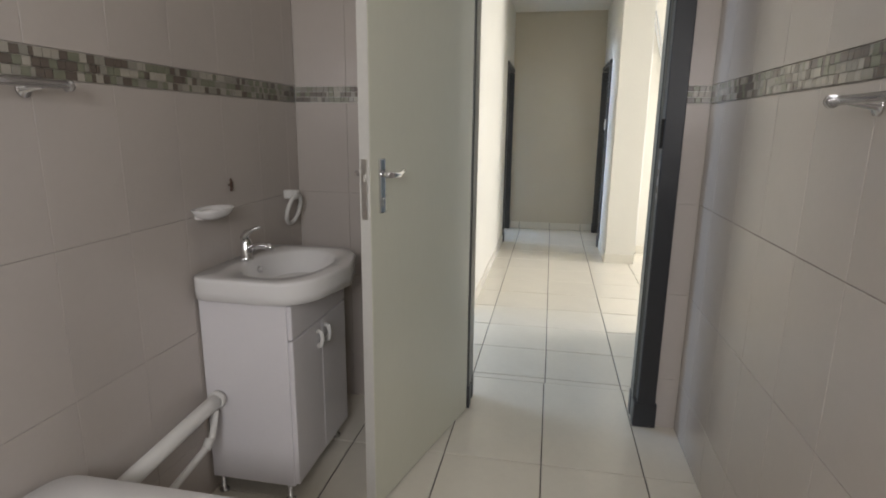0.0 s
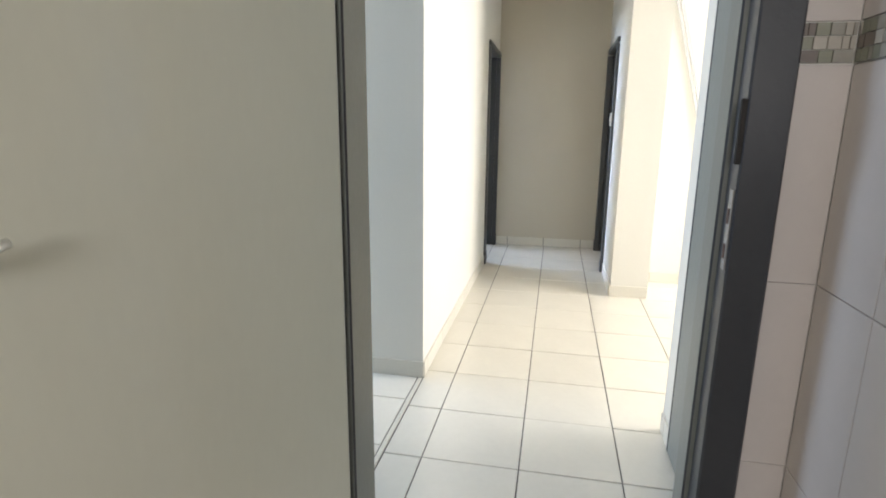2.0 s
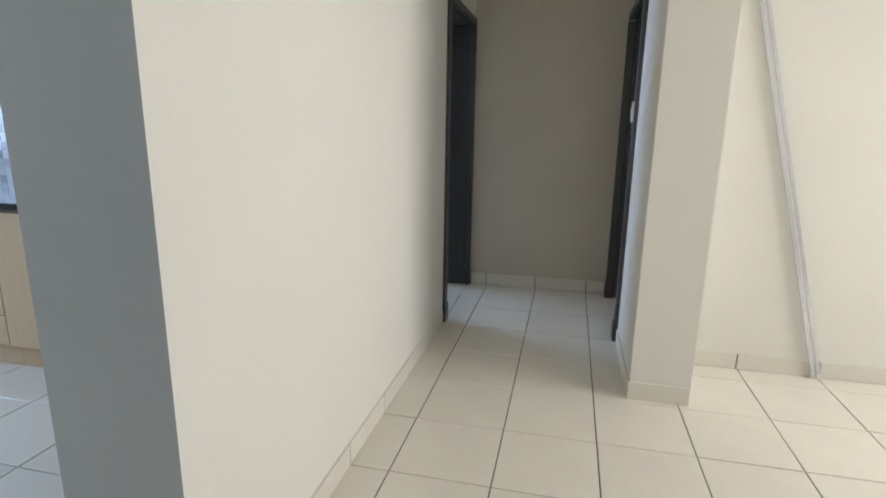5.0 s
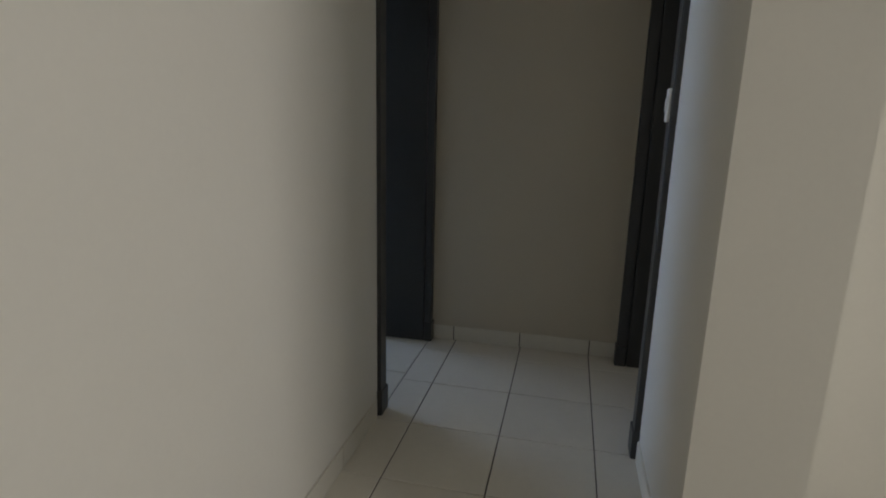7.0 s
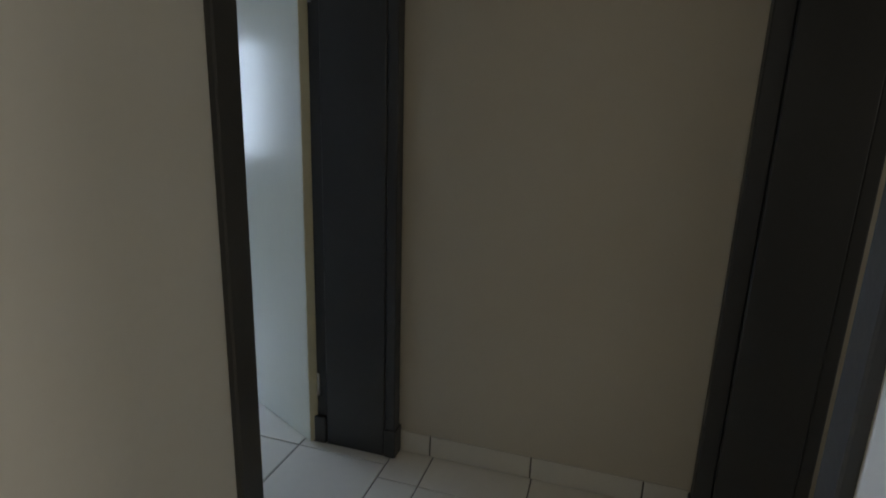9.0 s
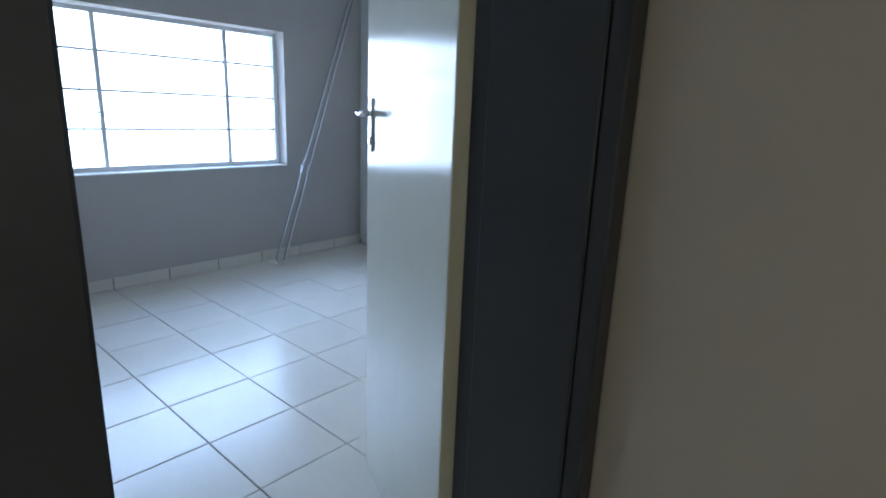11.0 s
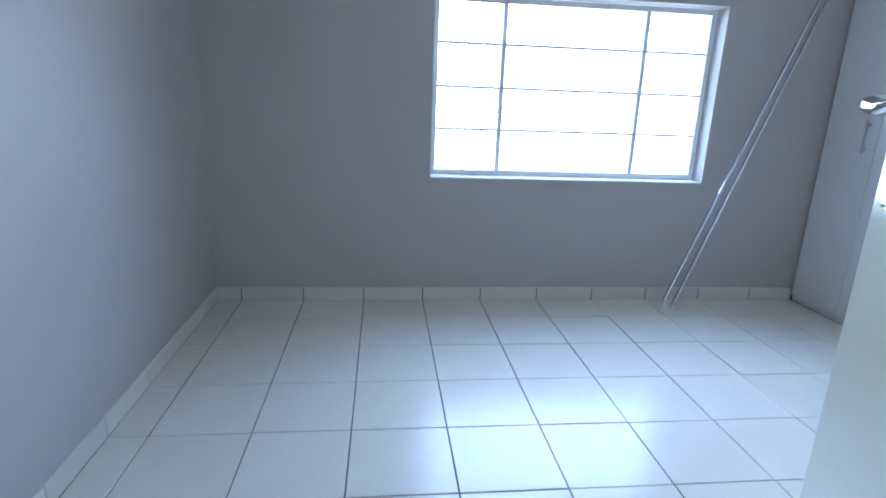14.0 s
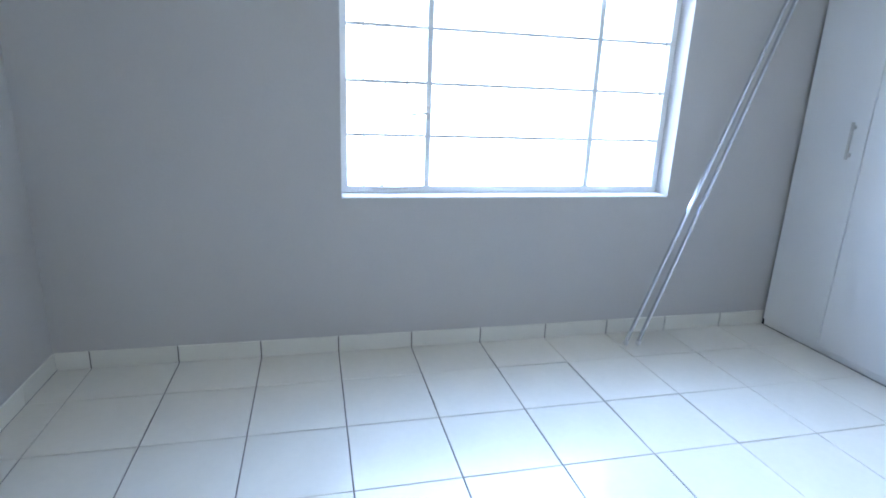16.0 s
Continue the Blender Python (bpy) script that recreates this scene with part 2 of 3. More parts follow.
# thin blue-grey sheet over the plaster, with a narrow dark strip at its end
tagged(part(None, "wall_panel", GREY_PANEL, (0.640, 0.6495, 2.57, 3.50, 0, H - 0.004), bevel=0.003), "smooth blue-grey wall panel beside the doorway", "wall", kind="structure")
tagged(part(None, "trim", STEEL_PAINT, (0.639, 0.6495, 3.501, 3.515, 0, H - 0.004), bevel=0.002), "dark grey edge strip of the wall panel", "trim", kind="structure")
# living side
slab("wall_living_north", "y", 6.19, 6.42, 0.88, 4.3, 0, H)
slab("wall_living_east", "x", 4.3, 4.5, 2.555, 6.42, 0, H, holes=[(3.88, 5.92, 0.65, 2.25)])
# far right room, closed
slab("wall_spare_east", "x", 1.9, 2.05, 6.42, 7.6, 0, H, holes=[(6.6, 7.3, 0.9, 2.0)])
# kitchen
slab("wall_kitchen_north", "y", 5.75, 5.85, -4.6, -0.85, 0, H)
slab("wall_bedroom_south", "y", 5.85, 5.94, -4.6, -0.85, 0, H, mat=ROOM_PAINT, label="grey-white painted bedroom wall")
slab("wall_kitchen_west", "x", -4.8, -4.6, 2.555, 5.75, 0, H, holes=[(3.2, 5.0, 1.0, 2.1)])
# bedroom
slab("wall_bedroom_west", "x", -4.70, -4.47, 5.94, 10.9, 0, H, holes=[(7.34, 9.23, 0.85, 1.99)], label="grey-white painted bedroom wall with window", mat=ROOM_PAINT)
slab("wall_bedroom_north", "y", 10.75, 10.9, -4.47, -0.6, 0, H, mat=ROOM_PAINT)
slab("wall_bedroom_east", "x", -0.84, -0.60, 7.6, 10.75, 0, H, mat=ROOM_PAINT)

# ---- tiles of floors and walls ----
_tile_mesh = {}


def tile_piece(parent, name, w, h, t, mat, m):
    """A tile with a softened face, w by h, its face at t; equal sizes share one mesh."""
    key = (name, round(w, 3), round(h, 3), mat.name)
    if key not in _tile_mesh:
        bm, e = bmesh.new(), 0.0018 if name != "wall_tile" else 0.0009
        lo = [bm.verts.new(p) for p in ((0, 0, 0), (w, 0, 0), (w, h, 0), (0, h, 0))]
        mid = [bm.verts.new((v.co.x, v.co.y, t - e)) for v in lo]
        top = [bm.verts.new(p) for p in ((e, e, t), (w - e, e, t), (w - e, h - e, t), (e, h - e, t))]
        for a, b in ((lo, mid), (mid, top)):
            for k in range(4):
                bm.faces.new((a[k], a[(k + 1) % 4], b[(k + 1) % 4], b[k]))
        bm.faces.new(top)
        bmesh.ops.recalc_face_normals(bm, faces=bm.faces)
        me = bpy.data.meshes.new(name)
        bm.to_mesh(me)
        bm.free()
        me.materials.append(mat)
        _tile_mesh[key] = me
    ob = new(name, _tile_mesh[key])
    ob.matrix_basis = m
    ob.parent = parent
    return ob


def cuts(a, b, origin, step):
    k0 = math.ceil((a - origin) / step - 1e-6)
    vals = [a] + [origin + k * step for k in range(k0, k0 + 200) if a + 0.012 < origin + k * step < b - 0.012] + [b]
    return vals


P = 0.405


def lay_floor(x0, x1, y0, y1, ox, oy, gap=0.0048, ys=None, px=P, py=P):
    rng = random.Random(int(x0 * 100) + 7)
    xs, ys = cuts(x0, x1, ox, px), ys or cuts(y0, y1, oy, py)
    for a, b in zip(xs, xs[1:]):
        for c, d in zip(ys, ys[1:]):
            dz = rng.uniform(-0.0006, 0.0006)
            tile_piece(floor, "floor_tile", b - a - gap, d - c - gap, 0.006, FLOOR_TILE, pose(a + gap / 2, c + gap / 2, -0.006 + dz, rng.uniform(-0.14, 0.14), rng.uniform(-0.14, 0.14), 0))


def skirting(run, axis, c, face, a, b, origin, h=0.09):
    """Skirting tiles on the wall face at c; face: +1 or -1, the way that they look."""
    us = cuts(a, b, origin, P)
    for u, v in zip(us, us[1:]):
        w = v - u - 0.006
        if axis == "x":
            m = Matrix(((0, 0, face, c), (1, 0, 0, u + 0.002), (0, 1, 0, 0.001), (0, 0, 0, 1)))
        else:
            m = Matrix(((1, 0, 0, u + 0.002), (0, 0, face, c), (0, 1, 0, 0.001), (0, 0, 0, 1)))
        if m.determinant() < 0:
            m = m @ Matrix(((-1, 0, 0, w), (0, 1, 0, 0), (0, 0, 1, 0), (0, 0, 0, 1)))
        tile_piece(run, "skirting_tile", w, h, 0.009, SKIRT_TILE, m)
    lo, hi = sorted((c, c + face * 0.004))
    box = (lo, hi, a + 0.003, b - 0.003) if axis == "x" else (a + 0.003, b - 0.003, lo, hi)
    part(run, "joint_bed", GROUT, (*box, 0.0, h - 0.003), bevel=0)


def wall_tiles(wall, axis, c, face, a, b, origin, zs, gap=0.002):
    us = cuts(a, b, origin, 0.25)
    for u, v in zip(us, us[1:]):
        for z0, z1 in zip(zs, zs[1:]):
            if abs(z0 - 1.45) < 0.01:
                continue
            w = v - u - gap
            if axis == "x":
                m = Matrix(((0, 0, face, c), (1, 0, 0, u + gap / 2), (0, 1, 0, z0 + gap / 2), (0, 0, 0, 1)))
            else:
                m = Matrix(((1, 0, 0, u + gap / 2), (0, 0, face, c), (0, 1, 0, z0 + gap / 2), (0, 0, 0, 1)))
            if m.determinant() < 0:
                m = m @ Matrix(((-1, 0, 0, w), (0, 1, 0, 0), (0, 0, 1, 0), (0, 0, 0, 1)))
            tile_piece(wall, "wall_tile", w, z1 - z0 - gap, 0.005, BATH_TILE, m)


def mosaic(name, wall, axis, c, face, a, b, z0, rows, size, mats, seed, weights=None, mixed=False):
    """Small glass tiles in rows, proud of the wall."""
    rng, bm, g = random.Random(seed), bmesh.new(), 0.0016
    for r in range(rows):
        u = a
        while u < b - 0.004:
            w = size * (rng.choice((0.55, 1, 1, 1, 1.5)) if mixed else 1)
            v = min(u + w, b)
            t = 0.006 + rng.uniform(0, 0.0012)
            lo, hi = sorted((c, c + face * t))
            mi = rng.choices(range(len(mats)), weights)[0]
            za, zb = z0 + r * size + g / 2, z0 + (r + 1) * size - g / 2
            if axis == "x":
                bx(bm, lo, hi, u + g / 2, v - g / 2, za, zb, mi=mi)
            else:
                bx(bm, u + g / 2, v - g / 2, lo, hi, za, zb, mi=mi)
            u = v
    return tagged(made(name, bm, mats, wall), kind="stuff")


# ---- door frames and doors ----


def steel_frame(name, axis, c0, c1, a, b, top, label, face=0.055, mats=None, near=None, plain=False):
    """A pressed steel frame through a wall from c0 to c1, clear opening a to b, with a rebate in its middle."""
    bm, near = bmesh.new(), near or face
    reb = min(0.045, (c1 - c0) * 0.42)

    def post(u0, u1, z0, z1, lo, hi, mi=0, bv=0.004):
        if axis == "x":
            bx(bm, lo, hi, u0, u1, z0, z1, bv, mi)
        else:
            bx(bm, u0, u1, lo, hi, z0, z1, bv, mi)

    if c1 - c0 < 0.2:
        runs = ((c0 - 0.012, c0 + 0.052, 0.012), (c0 + 0.0525, c1 + 0.012, 0.0))
    else:
        runs = ((c0 - 0.012, c0 + reb, 0.012), (c0 + reb + 0.0005, c1 - 0.0305, 0.0), (c1 - 0.03, c1 + 0.012, 0.006))
    if plain:
        post(a - near, a, 0, top, c0 - 0.012, c1 + 0.012, 1)
    for mi, (lo, hi, inset) in enumerate(runs):
        if not plain:
            post(a - near, a - inset, 0, top, lo, hi, min(mi, 1))
        post(b + inset, b + face, 0, top, lo, hi, min(mi, 1))
        post(a - near, b + face, top + inset, top + 0.055, lo, hi, min(mi, 1))
    for u0, u1 in ((a - near - 0.007, a + 0.004), (b - 0.004, b + face + 0.007)):
        post(u0, u1, 0, 0.12, c0 - 0.018, c0 + 0.04)
        post(u0, u1, 0, 0.12, c1 - 0.03, c1 + 0.018, 1)
    return tagged(made(name, bm, mats or [CORRIDOR_FRAME, CORRIDOR_FRAME]), label, "door frame", kind="structure")


def lever(parent, x, z, side, ends=1):
    """Lever on a long plate; door local: x along the leaf from the hinge, y across it."""
    bm = bmesh.new()
    y = side * 0.02
    lo, hi = sorted((y, y + side * 0.008))
    bx(bm, x - 0.018, x + 0.018, lo, hi, z - 0.125, z + 0.05, 0.006, seg=3)
    tube(bm, [(x, y, z), (x, y + side * 0.045, z)], 0.011, 12)
    k = y + side * 0.045
    tube(bm, [(x + 0.012, k, z), (x, k, z), (x - 0.03, k, z - 0.003), (x - 0.06, k - side * 0.004, z + 0.003), (x - 0.09, k - side * 0.009, z + 0.009)], [0.010, 0.011, 0.010, 0.0085, 0.006], 10)
    lo, hi = sorted((y + side * 0.006, y + side * 0.0115))
    bx(bm, x - 0.008, x + 0.008, lo, hi, z - 0.105, z - 0.075, 0.003)
    ob = made("handle", bm, CHROME)
    ob.parent = parent
    return tagged(ob, "chrome lever handle on a long plate")


def panel_door(name, hinge, angle, width, height, zh, label, edge):
    """A flush leaf; hinge: place; angle: degrees of the leaf from +x."""
    root = new(name)
    root.matrix_basis = pose(hinge[0], hinge[1], 0.008, 0, 0, angle)
    tagged(root, label, "door")
    bm = bmesh.new()
    bx(bm, 0.0025, width - 0.0025, -0.02, 0.02, 0, height, 0.0025, seg=2)
    leaf = made("leaf", bm, DOOR_PAINT)
    leaf.parent = root
    bm = bmesh.new()
    bx(bm, 0, 0.0024, -0.0185, 0.0185, 0.002, height - 0.002)
    bx(bm, width - 0.0024, width, -0.0185, 0.0185, 0.002, height - 0.002)
    e = made("edge_strip", bm, edge)
    e.parent = root
    for s in (1, -1):
        lever(root, width - 0.065, zh, s)
    bm = bmesh.new()
    bx(bm, width, width + 0.0035, -0.011, 0.011, zh - 0.14, zh + 0.05, 0.001)
    bx(bm, width, width + 0.012, -0.006, 0.006, zh - 0.02, zh + 0.005, 0.002)
    tube(bm, [(width + 0.002, 0, zh - 0.09), (width + 0.007, 0, zh - 0.09)], 0.006, 8)
    lk = made("lock_plate", bm, SATIN)
    lk.parent = root
    tagged(lk, "steel lock face with latch")
    for z in (0.25, height - 0.25):
        bm = bmesh.new()
        tube(bm, [(-0.006, -0.022, z - 0.05), (-0.006, -0.022, z + 0.05)], 0.007, 8)
        hg = made("hinge", bm, SATIN)
        hg.parent = root
    return root


# left jamb and corridor-side runs take the lighter paint that stands for daylight
steel_frame("door_frame_1", "y", 2.445, 2.565, -0.331, 0.442, 2.02, "charcoal pressed steel frame of the bathroom doorway", 0.09, [STEEL_PAINT, FRAME_LIT], plain=True)
steel_frame("door_frame_2", "x", -0.85, -0.52, 6.542, 7.36, 2.02, "charcoal pressed steel frame of the bedroom doorway", 0.062, near=0.082)
steel_frame("door_frame_3", "x", 0.59, 0.89, 6.50, 7.315, 2.02, "charcoal pressed steel frame of a corridor doorway", near=0.085)
panel_door("bathroom_door", (-0.356, 2.417), -105.2, 0.80, 2.0, 1.19, "pale green gloss flush door standing open into the bathroom", PALE_EDGE)
panel_door("bedroom_door", (-0.86, 7.355), 153.0, 0.78, 2.0, 1.36, "pale green gloss flush door standing open into the bedroom", DOOR_EDGE)
striker = thing("strike_plate", (0.44, 2.47, 1.0), "worn steel strike plate screwed to charcoal frame", "strike plate")
part(striker, "lock_box", DARK_GAP, (0.441, 0.4535, 2.4255, 2.4325, 1.27, 1.39), bevel=0.002)
part(striker, "plate", WORN_STEEL, (0.4510, 0.4535, 2.440, 2.462, 1.06, 1.22), bevel=0.0006)
for kz in (1.075, 1.145):
    part(striker, "keeper", RUST, (0.4490, 0.4508, 2.446, 2.456, kz + 0.008, kz + 0.038), bevel=0.0004, label="rusty brown latch recess")
sw = thing("wall_switch", (0.578, 6.45, 1.38), "small white plastic plate on the charcoal frame", "switch")
part(sw, "plate", PLASTIC, (0.566, 0.5775, 6.425, 6.470, 1.33, 1.445), bevel=0.003)
part(sw, "rocker", PLASTIC, (0.561, 0.5655, 6.438, 6.457, 1.365, 1.41), bevel=0.0015)

# ---- bathroom ----


def hoop(cx, cy, z, rx, ry, n=40, p=2.6):
    out = []
    for k in range(n):
        a = 2 * math.pi * k / n
        c, s = math.cos(a), math.sin(a)
        out.append((cx + rx * math.copysign(abs(c) ** (2 / p), c), cy + ry * math.copysign(abs(s) ** (2 / p), s), z))
    return out


def vanity():
    v = thing("vanity_unit", (-1.0, 1.85, 0), "white bathroom vanity with ceramic basin against tiled wall", "vanity")
    part(v, "body", BOARD, (-1.168, -0.842, 1.612, 2.10, 0.07, 0.765), bevel=0.003)
    part(v, "fascia", BOARD, (-0.8415, -0.824, 1.614, 2.098, 0.634, 0.755), bevel=0.003)
    for a, b in ((1.614, 1.852), (1.856, 2.098)):
        d = part(v, "door", BOARD, (-0.8415, -0.824, a, b, 0.08, 0.628), bevel=0.003)
        hy = 1.815 if a < 1.7 else 1.885
        bm = bmesh.new()
        tube(bm, [(-0.824, hy, 0.535), (-0.808, hy, 0.538), (-0.803, hy, 0.565), (-0.808, hy, 0.592), (-0.824, hy, 0.595)], [0.010, 0.009, 0.009, 0.009, 0.010], 8)
        made("handle", bm, PLASTIC, d)
    for x, y in ((-1.14, 1.63), (-0.87, 1.63), (-1.14, 2.07), (-0.87, 2.07)):
        bm = bmesh.new()
        tube(bm, [(x, y, 0), (x, y, 0.008), (x, y, 0.012), (x, y, 0.0695)], [0.018, 0.018, 0.009, 0.009], 10)
        made("foot", bm, CHROME, v)
    # basin: slab with a bowed front and an oval bowl
    bm, n = bmesh.new(), 48

    def outline(z, grow=0.0):
        pts = []
        for k in range(n):
            a = 2 * math.pi * k / n
            c, s = math.cos(a), math.sin(a)
            y = 1.85 + (0.285 + grow) * math.copysign(abs(s) ** 0.22, s)
            if c < 0:
                x = -0.975 + (0.195 + grow * 0.0) * math.copysign(abs(c) ** 0.2, c)
            else:
                x = -0.975 + (0.165 + grow) * abs(c) ** 0.2 + 0.11 * max(0, math.cos((y - 1.85) / 0.285 * math.pi / 2)) ** 0.8 * c
            pts.append((x, y, z))
        return pts

    bowl = lambda z, r: hoop(-0.935, 1.85, z, 0.155 * r, 0.22 * r, n, 2.3)
    loft(bm, [outline(0.767, -0.012), outline(0.771, -0.003), outline(0.80, 0), outline(0.835, 0), outline(0.845, -0.002), outline(0.848, -0.008),
              bowl(0.846, 1.0), bowl(0.838, 0.96), bowl(0.80, 0.84), bowl(0.755, 0.62), bowl(0.735, 0.35), bowl(0.732, 0.1)], True, True)
    made("basin", bm, CERAMIC, v)
    bm = bmesh.new()
    tube(bm, [(-0.93, 1.85, 0.733), (-0.93, 1.85, 0.738)], 0.022, 16)
    made("drain", bm, CHROME, v)
    bm = bmesh.new()
    tube(bm, [(-1.068, 1.85, 0.81), (-1.058, 1.85, 0.81)], 0.014, 14)
    made("overflow", bm, CHROME, v)


vanity()
tap = thing("basin_tap", (-1.11, 1.85, 0.848), "chrome single-lever mixer tap on ceramic basin", "tap")
bm = bmesh.new()
tube(bm, [(-1.115, 1.85, 0.848), (-1.115, 1.85, 0.856), (-1.115, 1.85, 0.860), (-1.115, 1.85, 0.915), (-1.112, 1.85, 0.93)], [0.026, 0.026, 0.021, 0.020, 0.014], 16)
tube(bm, [(-1.11, 1.85, 0.885), (-1.06, 1.85, 0.905), (-1.015, 1.85, 0.902), (-1.0, 1.85, 0.89)], [0.016, 0.014, 0.013, 0.011], 12)
made("spout", bm, CHROME, tap)
bm = bmesh.new()
tube(bm, [(-1.118, 1.85, 0.93), (-1.112, 1.85, 0.948), (-1.085, 1.85, 0.963), (-1.05, 1.85, 0.975)], [0.018, 0.014, 0.008, 0.006], 10)
made("lever", bm, CHROME, tap)

soap = thing("soap_dish", (-1.175, 1.68, 1.05), "white ceramic soap dish fixed to tiled wall", "soap dish")
bm = bmesh.new()
loft(bm, [hoop(-1.125, 1.68, z, 0.052 * k, 0.085 * k, 28, 2.6) for z, k in ((1.035, 0.55), (1.045, 0.8), (1.065, 1), (1.069, 1), (1.068, 0.9), (1.055, 0.75), (1.05, 0.4))], True, True)
bx(bm, -1.1745, -1.14, 1.64, 1.72, 1.03, 1.06, 0.004)
made("dish", bm, CERAMIC, soap)
screw = thing("wall_screw", (-1.17, 1.86, 1.13), "small rusty screw stuck in a wall tile", "screw")
bm = bmesh.new()
tube(bm, [(-1.1748, 1.86, 1.128), (-1.166, 1.86, 1.129)], 0.004, 8)
tube(bm, [(-1.1665, 1.86, 1.105), (-1.164, 1.86, 1.112), (-1.163, 1.86, 1.135), (-1.1655, 1.862, 1.152)], [0.003, 0.005, 0.0055, 0.003], 8)
made("shank", bm, RUST, screw)
ring = thing("towel_ring", (-1.17, 2.30, 0.97), "white plastic towel ring on the tiled wall", "towel ring")
bm = bmesh.new()
tube(bm, [(-1.135 + 0.018 * math.cos(a), 2.30 + 0.062 * math.sin(a), 0.975 + 0.066 * math.cos(a)) for a in (2 * math.pi * k / 28 for k in range(29))], 0.009, 10, caps=False)
made("ring", bm, PLASTIC, ring)
part(ring, "bracket", PLASTIC, (-1.1745, -1.11, 2.28, 2.32, 1.022, 1.062), bevel=0.006)


def towel_rail(wall_x, face, y0, y1, z):
    r = thing("towel_rail", (wall_x, (y0 + y1) / 2, z), "chrome towel rail on bathroom wall tiles", "towel rail", "bathroom towel rails")
    bm, x = bmesh.new(), wall_x + face * 0.06
    tube(bm, [(x, y0, z), (x, y1, z)], 0.010, 12)
    for y in (y0, y1):
        tube(bm, [(x, y - 0.006, z), (x, y + 0.006, z)], 0.014, 12)
    made("bar", bm, CHROME, r)
    for y in (y0 + 0.07, y1 - 0.07):
        bm = bmesh.new()
        tube(bm, [(wall_x + face * 0.0055, y, z - 0.012), (wall_x + face * 0.012, y, z - 0.012), (wall_x + face * 0.0125, y, z - 0.012), (x, y, z - 0.004)], [0.019, 0.019, 0.008, 0.007], 12)
        made("bracket", bm, CHROME, r)


towel_rail(0.63, -1, 0.70, 1.31, 1.41)
towel_rail(-1.18, 1, 0.55, 1.15, 1.435)

tub = thing("bathtub", (-0.83, 0.1, 0), "white acrylic bathtub boxed against the tiled wall", "bathtub")
bm = bmesh.new()
t_ring = lambda z, gx, gy, p: hoop(-0.825, 0.13, z, 0.345 + gx, 0.885 + gy, 48, p)
loft(bm, [t_ring(0.0, -0.012, -0.012, 14), t_ring(0.44, -0.012, -0.012, 14), t_ring(0.445, 0, 0, 14), t_ring(0.495, 0, 0, 14), t_ring(0.50, -0.006, -0.006, 14),
          t_ring(0.498, -0.075, -0.10, 5), t_ring(0.48, -0.09, -0.12, 4), t_ring(0.25, -0.12, -0.17, 4), t_ring(0.12, -0.17, -0.25, 3.5), t_ring(0.10, -0.25, -0.5, 3)], True, True)
made("shell", bm, CERAMIC, tub)
waste = thing("waste_pipe", (-1.1, 1.3, 0), "white plastic waste pipe between vanity and tub", "pipe")
bm = bmesh.new()
tube(bm, [(-1.11, 1.597, 0.40), (-1.11, 1.5, 0.395), (-1.11, 1.015, 0.36)], 0.026, 14)
tube(bm, [(-1.11, 1.597, 0.40), (-1.11, 1.575, 0.40)], 0.032, 14)
made("main_pipe", bm, PLASTIC, waste)
bm = bmesh.new()
tube(bm, [(-1.10, 1.56, 0.374), (-1.10, 1.55, 0.34), (-1.10, 1.53, 0.29), (-1.10, 1.50, 0.27), (-1.10, 1.30, 0.235), (-1.10, 1.015, 0.21)], 0.012, 10)
tube(bm, [(-1.10, 1.515, 0.29), (-1.10, 1.49, 0.265)], 0.016, 10)
made("thin_pipe", bm, PLASTIC, waste)

# ---- kitchen ----


def bar_handle(parent, axis, x, y, z, length, mat=None):
    bm, h = bmesh.new(), length / 2
    d = Vector((1, 0, 0)) if axis == "x" else Vector((0, 0, 1))
    c = Vector((x, y - 0.03, z))
    tube(bm, [c - d * h, c + d * h], 0.006, 10)
    for s in (-1, 1):
        q = c + d * s * (h - 0.025)
        tube(bm, [q, q + Vector((0, 0.03, 0))], 0.0045, 8)
    return tagged(made("handle", bm, mat or SATIN, parent), "brushed steel bar handle")


FRONT = 5.165


def base_unit(x0, x1, kind, label, handle_x=None):
    u = thing("base_cabinet", ((x0 + x1) / 2, 5.45, 0), label, "cabinet", "kitchen base cabinets")
    part(u, "body", MAPLE, (x0 + 0.0005, x1 - 0.0005, FRONT + 0.0185, 5.749, 0.12, 0.858))
    part(u, "plinth", MAPLE, (x0, x1, FRONT + 0.06, FRONT + 0.078, 0, 0.119))
    if kind == "drawers":
        zs = [0.135, 0.30, 0.485, 0.672, 0.85]
        for a, b in zip(zs, zs[1:]):
            d = part(u, "drawer_front", MAPLE, (x0 + 0.002, x1 - 0.002, FRONT, FRONT + 0.018, a + 0.002, b - 0.002))
            bar_handle(d, "x", (x0 + x1) / 2, FRONT, (a + b) / 2 + 0.01, 0.19)
    else:
        d = part(u, "door", MAPLE, (x0 + 0.002, x1 - 0.002, FRONT, FRONT + 0.018, 0.137, 0.848))
        if handle_x is not None:
            bar_handle(d, "z", handle_x, FRONT, 0.675, 0.19)
    return u


base_unit(-4.59, -4.0, "door", "maple laminate kitchen base cabinet under the sink", -4.05)
base_unit(-4.0, -3.36, "door", "maple laminate kitchen base cabinet under the sink", -3.42)
base_unit(-3.36, -2.95, "door", "maple laminate kitchen base cabinet under the sink", -3.31)
base_unit(-2.95, -2.55, "drawers", "maple laminate drawer unit with four bar handles")
base_unit(-2.55, -2.0, "door", "maple laminate kitchen base cabinet with bar handle", -2.05)
base_unit(-2.0, -1.44, "door", "maple laminate corner base cabinet")
